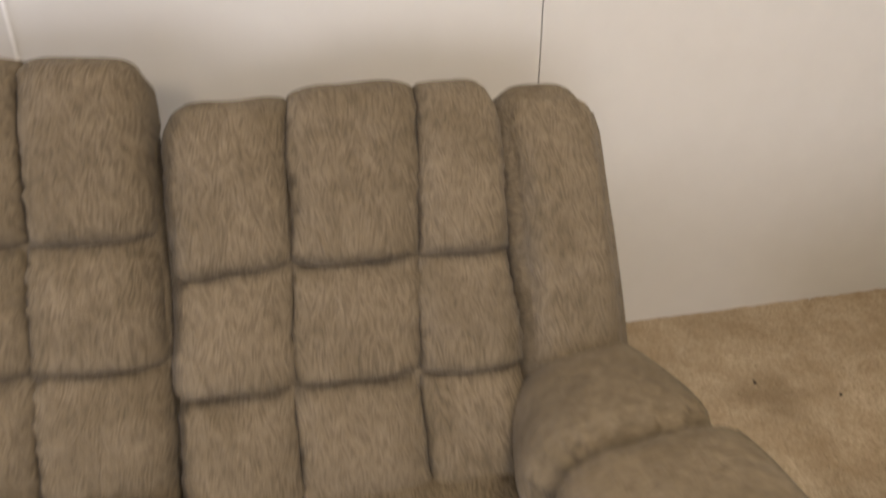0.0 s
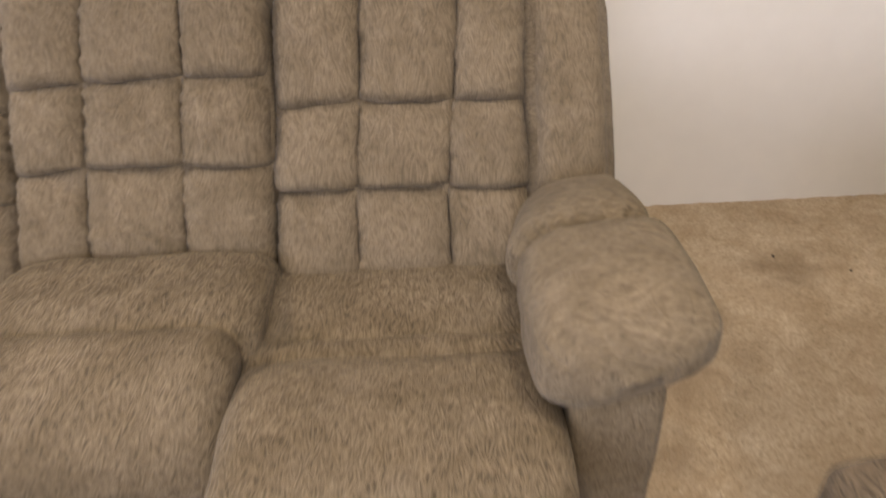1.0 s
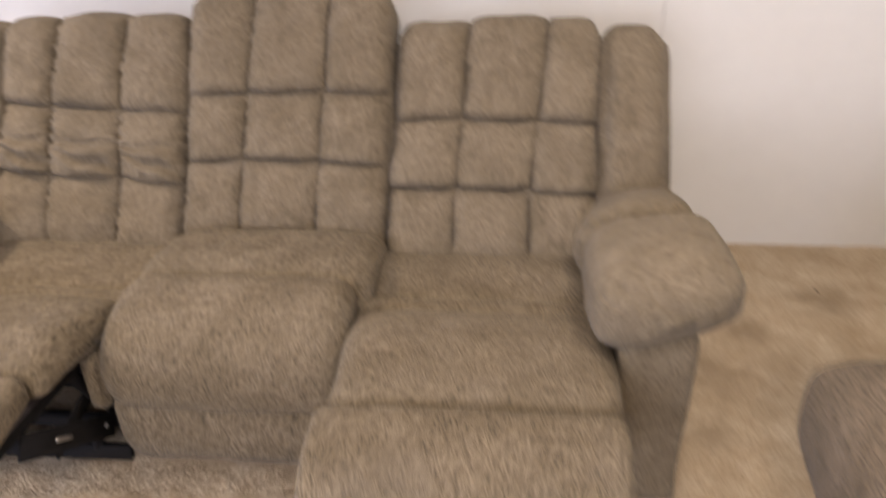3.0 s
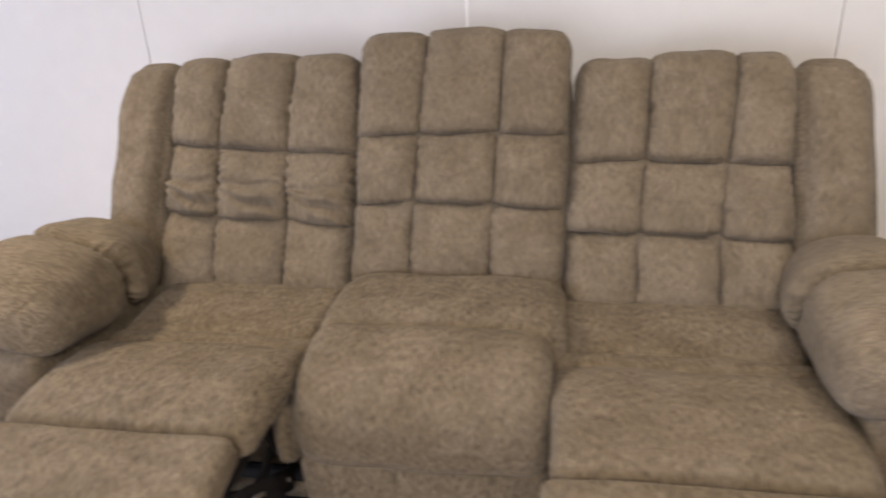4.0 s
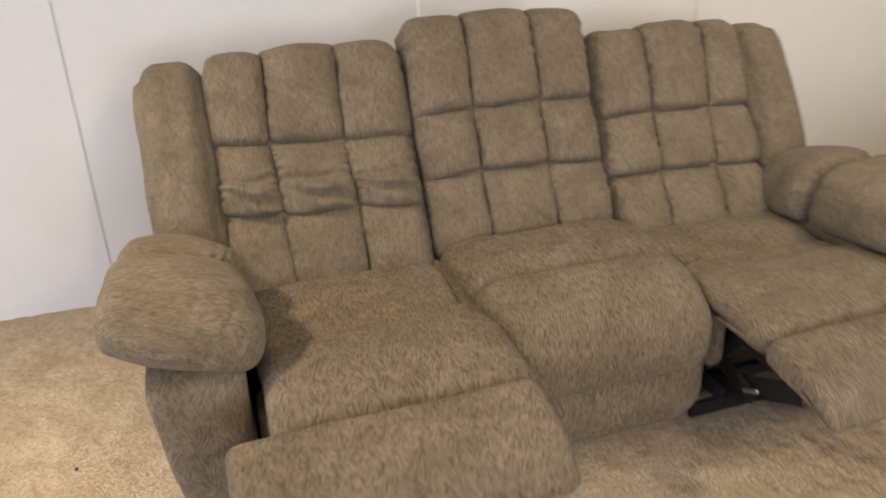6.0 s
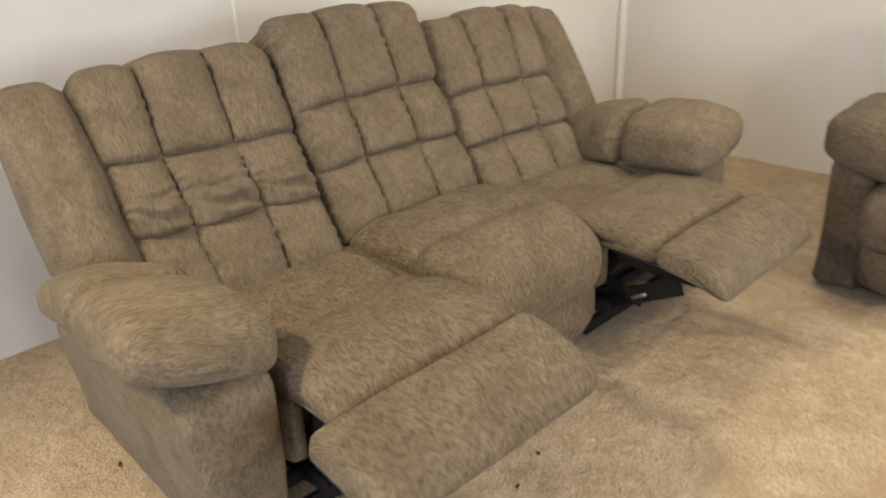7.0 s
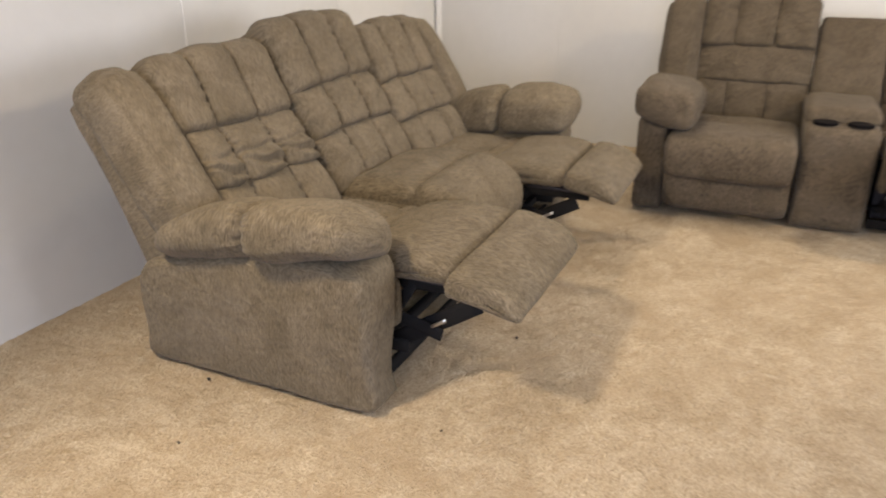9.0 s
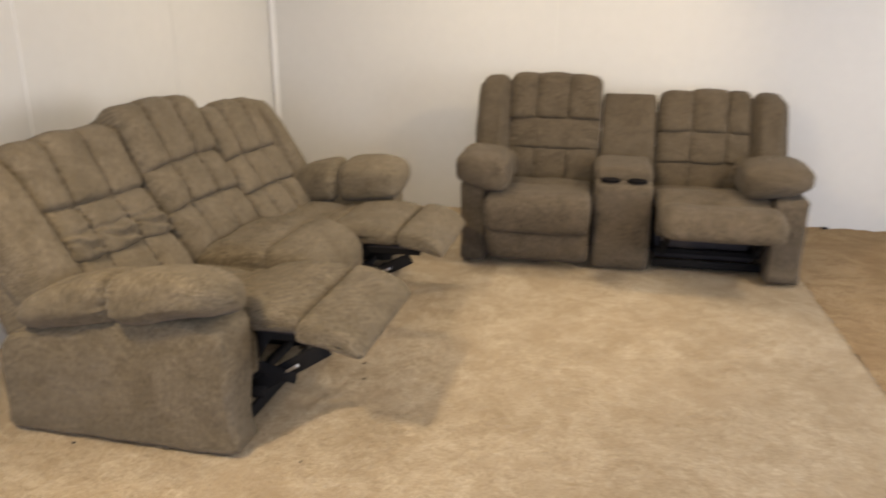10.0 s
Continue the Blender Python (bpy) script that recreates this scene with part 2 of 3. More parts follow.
def rbox(name, centre, half, r, mat, parent, n=10, bulge=(0, 0, 0), m=None, lump=0.0, lump_scale=9.0, shape=None, label="", smooth=True):
    """A box with rounded edges and stuffed faces; m places it in its thing, shape bends its points."""
    half, bulge = np.array(half, float), np.array(bulge, float)
    r = min(r, min(half) * 0.98)
    s = np.linspace(-1, 1, n + 1)
    s = np.sign(s) * np.abs(s) ** 0.8
    verts, faces, uvs, index = [], [], [], {}
    for (a, b, c), sign in CUBE:
        ids = np.zeros((n + 1, n + 1), int)
        for i in range(n + 1):
            for j in range(n + 1):
                p = [0, 0, 0]
                p[a], p[b], p[c] = s[i], s[j], sign
                key = tuple(round(x, 5) for x in p)
                if key not in index:
                    index[key] = len(verts)
                    verts.append(p)
                ids[i, j] = index[key]
        for i in range(n):
            for j in range(n):
                q = [ids[i, j], ids[i + 1, j], ids[i + 1, j + 1], ids[i, j + 1]]
                faces.append(q if sign > 0 else q[::-1])
                for k in faces[-1]:
                    p = np.array(verts[k]) * half
                    # u runs across the pile, v along it
                    uvs.append((p[0], p[1]) if c == 2 else (p[0], p[2]) if c == 1 else (p[1], p[2]))
    p = np.array(verts, float)
    pos = p * half
    inner = np.clip(pos, -(half - r), half - r)
    q = pos - inner
    length = np.linalg.norm(q, axis=1, keepdims=True)
    pos = inner + np.where(length > 1e-9, q / np.maximum(length, 1e-9) * r, 0)
    for k in range(3):
        i, j = (k + 1) % 3, (k + 2) % 3
        pos[:, k] += p[:, k] * bulge[k] * (1 - p[:, i] ** 4) * (1 - p[:, j] ** 4)
    if shape:
        pos = shape(pos, p)
    pos = pos + np.array(centre, float)
    if lump:
        pos = lumpy(pos, lump, lump_scale)
    if m is not None:
        pos = np.array([m @ Vector(v) for v in pos])
    return mesh_object(name, pos, faces, mat, parent, uvs, smooth, label)


def smooth_loop(points, n):
    """A closed Catmull-Rom curve through the points, at n even steps."""
    pts = np.array(points, float)
    k = len(pts)
    fine = []
    for i in range(k):
        a, b, c, d = pts[i - 1], pts[i], pts[(i + 1) % k], pts[(i + 2) % k]
        for t in np.linspace(0, 1, 24, endpoint=False):
            fine.append(0.5 * (2 * b + (c - a) * t + (2 * a - 5 * b + 4 * c - d) * t ** 2 + (3 * b - a - 3 * c + d) * t ** 3))
    fine = np.array(fine)
    step = np.linalg.norm(np.roll(fine, -1, 0) - fine, axis=1)
    at = np.concatenate([[0], np.cumsum(step)])
    want = np.linspace(0, at[-1], n, endpoint=False)
    loop = np.vstack([fine, fine[:1]])
    return np.stack([np.interp(want, at, loop[:, i]) for i in range(2)], 1), at[-1]


def loft(name, profile, x0, x1, mat, parent, r=0.06, n=56, nx=18, crown=0.0, m=None, lump=0.004, lump_scale=7.0, shape=None, label="", inset=None):
    """A stuffed form: a closed side profile (y, z), drawn from x0 to x1, its ends rounded off by r."""
    loop, length = smooth_loop(profile, n)
    tangent = np.roll(loop, -1, 0) - np.roll(loop, 1, 0)
    tangent /= np.linalg.norm(tangent, axis=1, keepdims=True)
    area = np.sum(loop[:, 0] * np.roll(loop[:, 1], -1) - np.roll(loop[:, 0], -1) * loop[:, 1])
    normal = np.stack([tangent[:, 1], -tangent[:, 0]], 1) * np.sign(area)
    half, cx = (x1 - x0) / 2, (x0 + x1) / 2
    deep = inset or r
    ends = half - r + r * np.sin(np.linspace(0, math.pi / 2, 7))[1:]
    flat = np.linspace(-(half - r), half - r, nx)
    xs = np.concatenate([-ends[::-1], flat, ends])
    rows = []
    for x in xs:
        over = max(0.0, abs(x) - (half - r)) / r
        d = deep * (1 - math.sqrt(max(0.0, 1 - over * over)))
        ring = loop - normal * d
        grow = crown * (1 - (x / half) ** 4)
        ring = ring + normal * grow
        rows.append(np.column_stack([np.full(n, cx + x), ring]))
    pos = np.vstack(rows)
    pos = np.vstack([pos, [[xs[0] + cx, *rows[0][:, 1:].mean(0)], [xs[-1] + cx, *rows[-1][:, 1:].mean(0)]]])
    faces, uvs = [], []
    arc = np.arange(n + 1) * length / n
    dip = [deep * (1 - math.sqrt(max(0.0, 1 - (max(0.0, abs(x) - (half - r)) / r) ** 2))) for x in xs]
    over = np.concatenate([[0], np.cumsum(np.hypot(np.diff(xs), np.diff(dip)))])
    flip = area > 0
    for i in range(len(xs) - 1):
        for j in range(n):
            j2 = (j + 1) % n
            f = [(i, j, j), (i + 1, j, j), (i + 1, j2, j + 1), (i, j2, j + 1)]
            if not flip:
                f = f[::-1]
            f = f[::-1]
            faces.append([a * n + b for a, b, _ in f])
            uvs += [(over[a], arc[c]) for a, _, c in f]
    last = (len(xs) - 1) * n
    hub = len(pos) - 2
    for j in range(n):
        j2 = (j + 1) % n
        a, b = [j, j2, hub], [last + j2, last + j, hub + 1]
        if not flip:
            a, b = a[::-1], b[::-1]
        a, b = a[::-1], b[::-1]
        faces += [a, b]
        uvs += [(pos[k][1], pos[k][2]) for k in a] + [(pos[k][1], pos[k][2]) for k in b]
    if shape:
        pos = shape(pos)
    if lump:
        pos = lumpy(pos, lump, lump_scale)
    if m is not None:
        pos = np.array([m @ Vector(v) for v in pos])
    return mesh_object(name, pos, faces, mat, parent, uvs, True, label)


def rod(name, a, b, wide, thick, mat, parent, across=(1, 0, 0), label=""):
    """A flat bar from a to b."""
    a, b, across = Vector(a), Vector(b), Vector(across).normalized()
    along = (b - a).normalized()
    up = along.cross(across).normalized()
    m = Matrix((across, up, along)).transposed().to_4x4()
    m.translation = (a + b) / 2
    return rbox(name, (0, 0, 0), (thick / 2, wide / 2, (b - a).length / 2), 0.004, mat, parent, 3, m=m, label=label)


def disc(name, at, radius, deep, mat, parent, axis="x", label=""):
    ring = [(math.cos(2 * math.pi * i / 20), math.sin(2 * math.pi * i / 20)) for i in range(20)]
    v = []
    for d, k in ((-deep / 2, 1.0), (deep / 2 - 0.001, 1.0), (deep / 2, 0.9)):
        for c, s in ring:
            p = {"x": (d, c * radius * k, s * radius * k), "z": (c * radius * k, s * radius * k, d)}[axis]
            v.append(np.array(p) + np.array(at))
    f = [[r * 20 + i, r * 20 + (i + 1) % 20, (r + 1) * 20 + (i + 1) % 20, (r + 1) * 20 + i] for r in range(2) for i in range(20)]
    f += [list(range(19, -1, -1)), list(range(40, 60))]
    return mesh_object(name, v, f, mat, parent, None, False, label)


# ---- structure ----
WALL_Y, WALL_X, LEFT_X, REAR_Y, TOP, CARPET_Y = 0.518, 2.500, -5.6, -6.0, 2.42, -3.12


def structure(name, label, centre, half, mat, n=1):
    e = rbox(name, centre, half, 0.002, mat, None, n, smooth=False)
    return tagged(e, label, name.split("_")[0], kind="structure")


def carpet_sheet(name, xs, ys, mat, label, amount):
    gx, gy = np.meshgrid(xs, ys, indexing="ij")
    rng = np.random.default_rng(4)
    z = rng.normal(0, 1, gx.shape)
    z = z + 0.6 * np.roll(z, 1, 0) + 0.6 * np.roll(z, 1, 1)
    z = np.clip(z / 1.6, -1.8, 1.8) * amount - amount
    jig = rng.normal(0, 0.25, (2, *gx.shape)) * amount
    verts = np.stack([gx + jig[0], gy + jig[1], z], -1).reshape(-1, 3)
    a, b = len(xs), len(ys)
    i, j = np.meshgrid(np.arange(a - 1), np.arange(b - 1), indexing="ij")
    k = (i * b + j).ravel()
    faces = np.stack([k, k + b, k + b + 1, k + 1], 1)
    me = bpy.data.meshes.new(name)
    me.vertices.add(len(verts))
    me.vertices.foreach_set("co", verts.astype(np.float32).ravel())
    me.loops.add(faces.size)
    me.loops.foreach_set("vertex_index", faces.astype(np.int32).ravel())
    me.polygons.add(len(faces))
    me.polygons.foreach_set("loop_start", np.arange(0, faces.size, 4, dtype=np.int32))
    me.update(calc_edges=True)
    me.polygons.foreach_set("use_smooth", [True] * len(faces))
    me.materials.append(mat)
    return tagged(new(name, me), label, "carpet", kind="structure")


fine_x = np.concatenate([np.arange(LEFT_X, -3.0, 0.04), np.arange(-3.0, WALL_X, 0.0115), [WALL_X + 0.005]])
fine_y = np.append(np.arange(CARPET_Y, WALL_Y, 0.0115), WALL_Y + 0.005)
carpet_sheet("floor", fine_x, fine_y, CARPET, "tan plush wall-to-wall carpet with brushed and soiled patches", 0.0022)
carpet_sheet("floor_beyond", np.arange(LEFT_X, WALL_X + 0.03, 0.03), np.append(np.arange(REAR_Y, CARPET_Y - 0.02, 0.03), CARPET_Y - 0.004), CARPET_FAR,
             "darker brown carpet beyond a straight seam", 0.004)
structure("floor_slab", "concrete slab under the carpet", ((LEFT_X + WALL_X) / 2, (REAR_Y + WALL_Y) / 2, -0.08), ((WALL_X - LEFT_X) / 2 + 0.2, (WALL_Y - REAR_Y) / 2 + 0.2, 0.06), SEAM)
structure("ceiling", "plain off-white ceiling", ((LEFT_X + WALL_X) / 2, (REAR_Y + WALL_Y) / 2, TOP + 0.06), ((WALL_X - LEFT_X) / 2 + 0.2, (WALL_Y - REAR_Y) / 2 + 0.2, 0.06), CEILING)

back = structure("wall_back", "off-white panelled wall behind the sofa", ((LEFT_X + WALL_X) / 2, WALL_Y + 0.075, TOP / 2), ((WALL_X - LEFT_X) / 2 + 0.14, 0.06, TOP / 2), SEAM)
right = structure("wall_right", "off-white panelled wall behind the loveseat", (WALL_X + 0.075, (REAR_Y + WALL_Y) / 2 - 0.07, TOP / 2), (0.06, (WALL_Y - REAR_Y) / 2 + 0.07, TOP / 2), SEAM)


def panels(parent, cuts, along_x):
    for a, b in zip(cuts[:-1], cuts[1:]):
        c, h = (a + b) / 2, (b - a) / 2 - (0.0010 if along_x else 0.0001)
        if along_x:
            rbox("panel", (c, WALL_Y + 0.0075, TOP / 2 - 0.006), (h, 0.0075, TOP / 2 + 0.004), 0.002, WALL, parent, 2, smooth=False)
        else:
            rbox("panel", (WALL_X + 0.0075, c, TOP / 2 - 0.006), (0.0075, h, TOP / 2 + 0.004), 0.0006, WALL, parent, 2, smooth=False)


panels(back, [LEFT_X, -4.91, -3.69, -2.47, -1.25, -0.03, 1.19, WALL_X + 0.014], True)
panels(right, [REAR_Y, -5.29, -4.07, -2.85, -1.63, -0.41, WALL_Y - 0.009], False)
for name, centre, half, label in (
        ("trim_corner", (WALL_X - 0.0055, WALL_Y - 0.031, TOP / 2), (0.0045, 0.021, TOP / 2 - 0.004), "narrow white corner strip"),
        ("trim_seam", (-0.03, WALL_Y - 0.0015, TOP / 2), (0.004, 0.0015, TOP / 2 - 0.004), "thin white strip over a panel seam")):
    structure(name, label, centre, half, TRIM)

# left wall with its window, rear wall with an assumed opening for the fill
WIN = (-3.7, -0.7, 0.6, 2.0)
for name, y0, y1, z0, z1 in (("wall_left_rear", REAR_Y, WIN[0], 0, TOP), ("wall_left_front", WIN[1], WALL_Y + 0.015, 0, TOP), ("wall_left_sill", WIN[0], WIN[1], 0, WIN[2]), ("wall_left_head", WIN[0], WIN[1], WIN[3], TOP)):
    structure(name, "off-white painted side wall", (LEFT_X - 0.06, (y0 + y1) / 2, (z0 + z1) / 2), (0.06, (y1 - y0) / 2, (z1 - z0) / 2), WALL)
for name, x0, x1, z0, z1 in (("wall_rear_left", LEFT_X - 0.12, -1.8, 0, TOP), ("wall_rear_right", 0.8, WALL_X + 0.135, 0, TOP), ("wall_rear_sill", -1.8, 0.8, 0, WIN[2]), ("wall_rear_head", -1.8, 0.8, WIN[3], TOP)):
    structure(name, "off-white painted rear wall", ((x0 + x1) / 2, REAR_Y - 0.06, (z0 + z1) / 2), ((x1 - x0) / 2, 0.06, (z1 - z0) / 2), WALL)


# ---- recliner seating ----
SLOPE = Vector((0, 0.4702, 0.8826))


def back_frame(foot=(0, -0.353, 0.40), slope=SLOPE):
    out = Vector((0, -slope.z, slope.y))
    m = Matrix((Vector((1, 0, 0)), slope, out)).transposed().to_4x4()
    m.translation = foot
    return m


def quilt(parent, mat, p0, slope, xs, ss, lifts=(0, 0.010, 0.003), puff=0.044, merge=(), sag=(), label=""):
    """A tufted back: a padded core covered by sewn pads that meet in the seams. p0 (y, z) is the foot of the seam plane, xs and ss are
    the places of the seams across and up the slope at the four levels, bottom to top; the top row rolls over the head of the back."""
    up = Vector((0, *slope)).normalized()
    m = back_frame((0, *p0), up)
    lo_x, hi_x = min(row[0] for row in xs), max(row[3] for row in xs)
    low, high = min(ss[0]), max(ss[3])
    core = rbox("backrest", ((lo_x + hi_x) / 2, (low + high) / 2 - 0.028, -0.070), ((hi_x - lo_x) / 2 - 0.004, (high - low) / 2 - 0.042, 0.068), 0.055, mat, parent, 8, (0, 0.006, 0.004), m, label=label)
    roll, bend = 0.055, 2.5
    for r in range(3):
        top = r == 2
        cols = [(0, 3)] if r in merge else [(0, 1), (1, 2), (2, 3)]
        for k, (c0, c1) in enumerate(cols):
            nu, nv = (16 if len(cols) == 3 else 36), (44 if (r, k) in sag else 26 if top else 18)
            a, b = np.meshgrid(np.sin(np.linspace(-1, 1, nu + 1) * 1.35) / np.sin(1.35) / 2 + 0.5, np.linspace(0, 1, nv + 1) ** 1.15, indexing="ij")
            x = (xs[r][c0] * (1 - a) + xs[r][c1] * a) * (1 - b) + (xs[r + 1][c0] * (1 - a) + xs[r + 1][c1] * a) * b
            s0 = ss[r][c0] * (1 - a) + ss[r][c1] * a
            s1 = ss[r + 1][c0] * (1 - a) + ss[r + 1][c1] * a
            wide = np.abs(2 * a - 1)
            across = 0.34 + 0.66 * (1 - wide ** 3.0) ** 0.6
            rise = (1 - (1 - b) ** 7) ** 0.55
            fat = puff * (1.15 if top else 1.0)
            if top:
                s1 = s1 + (lifts[k] if len(cols) == 3 else 0.004)
                length = (s1 - roll - s0) + roll * bend
                at = b * length
                th = np.clip((at - (s1 - roll - s0)) / roll, 0, bend)
                s_, h_ = s0 + np.minimum(at, s1 - roll - s0) + roll * np.sin(th), -roll * (1 - np.cos(th))
                lift = fat * across * rise * (1 - 0.45 * np.clip(th / bend, 0, 1))
                s_, h_ = s_ + lift * np.sin(th) * 0.5, h_ + lift * np.cos(th)
                v = at
            else:
                s_, h_ = s0 + (s1 - s0) * b, fat * across * rise * (1 - b ** 2.6) ** 0.62 - 0.010 * np.clip((b - 0.8) / 0.2, 0, 1) ** 2
                v = s_
            # the lower edge rolls over the row beneath
            lip = np.exp(-((b - 0.05) / 0.10) ** 2) * across
            s_ = s_ - (0.018 if r else 0.004) * lip
            h_ = h_ + 0.010 * lip * (1 if r else 0)
            # gathers run in from the upright seams
            seam = np.exp(-((1 - wide) / 0.22) ** 2) * np.clip(b * 6, 0, 1)
            phase = 2.1 * k + 1.3 * r + 40 * xs[r][c0]
            h_ = h_ + 0.0060 * seam * (np.sin(s_ * 240 + phase + 3 * np.sin(s_ * 31 + phase)) + 0.5 * np.sin(s_ * 131 + phase * 2))
            if (r, k) in sag:
                slack = 0.30 - 0.10 * a + 0.02 * np.sin(a * 9 + k)
                for off, deep, thin in ((0.0, 0.016, 0.050), (-0.13, 0.014, 0.036), (0.12, -0.010, 0.05), (-0.07, -0.014, 0.028)):
                    h_ = h_ + deep * across * np.exp(-((b - slack - off * (0.5 + a)) / thin) ** 2)
                s_ = s_ - 0.012 * across * np.clip(1 - b * 3, 0, 1)
            if c0 == 0:
                h_ = h_ - 0.030 * np.clip(1 - 2 * a, 0, 1) ** 5
            if c1 == 3:
                h_ = h_ - 0.030 * np.clip(2 * a - 1, 0, 1) ** 5
            over = np.clip(th / bend, 0, 1) if top else np.zeros_like(b)
            for side, outer in ((1, c0 == 0), (-1, c1 == 3)):
                if outer:
                    edge = np.clip(1 - 2 * a if side > 0 else 2 * a - 1, 0, 1) ** 3
                    x = x + side * 0.036 * edge * over
                    s_ = s_ - 0.008 * edge * np.clip(b * 3 - 2, 0, 1) * top - 0.014 * edge * over
            front = np.stack([x, s_, h_], -1).reshape(-1, 3)
            front = lumpy(front, 0.007, 11.0)
            ids = np.arange((nu + 1) * (nv + 1)).reshape(nu + 1, nv + 1)
            rim = np.concatenate([ids[:, 0], ids[-1, 1:], ids[-2::-1, -1], ids[0, -2:0:-1]])
            skirt = front[rim] - np.array([0, 0, 0.08])
            verts = np.vstack([front, skirt])
            uv = np.stack([x, v], -1).reshape(-1, 2)
            uv = np.vstack([uv, uv[rim]])
            faces = [[ids[i, j], ids[i + 1, j], ids[i + 1, j + 1], ids[i, j + 1]] for i in range(nu) for j in range(nv)]
            n0 = len(front)
            faces += [[rim[i], n0 + i, n0 + (i + 1) % len(rim), rim[(i + 1) % len(rim)]] for i in range(len(rim))]
            uvs = [uv[q] for f in faces for q in f]
            pos = np.array([m @ Vector(p) for p in verts])
            mesh_object("back_pad", pos, faces, mat, core, uvs)
    return core


def wing(parent, mat, x0, x1, lo, hi, m, outer, label=""):
    """The stuffed upright roll beside a back, with its flat rear shell."""
    def shape(p, unit):
        p = p.copy()
        high = np.clip((unit[:, 1] - 0.5) / 0.5, 0, 1)
        p[:, 1] -= 0.028 * high * np.clip(unit[:, 0] * outer, 0, 1) ** 2
        p[:, 2] -= 0.035 * high ** 2
        low = np.clip(-unit[:, 1], 0, 1)
        p[:, 0] -= outer * 0.012 * low
        return p
    w = rbox("wing", ((x0 + x1) / 2, (lo + hi) / 2, -0.045), ((x1 - x0) / 2, (hi - lo) / 2, 0.095), 0.062, mat, parent, 14, (0.006, 0.006, 0.018), m, 0.006, 8.0, shape, label)
    
    def wedge(p, unit):
        p = p.copy()
        p[:, 2] -= 0.055 * np.clip(0.6 - unit[:, 1], 0, 1.6) * np.clip(0.5 - unit[:, 2] / 2, 0, 1)
        return p
    rbox("rear_shell", ((x0 + x1) / 2 - outer * 0.015, (lo + hi) / 2 - 0.02, -0.148), ((x1 - x0) / 2 - 0.010, (hi - lo) / 2 - 0.016, 0.052), 0.03, mat, w, 8, (0, 0, 0.004), m, 0.004, shape=wedge)
    return w


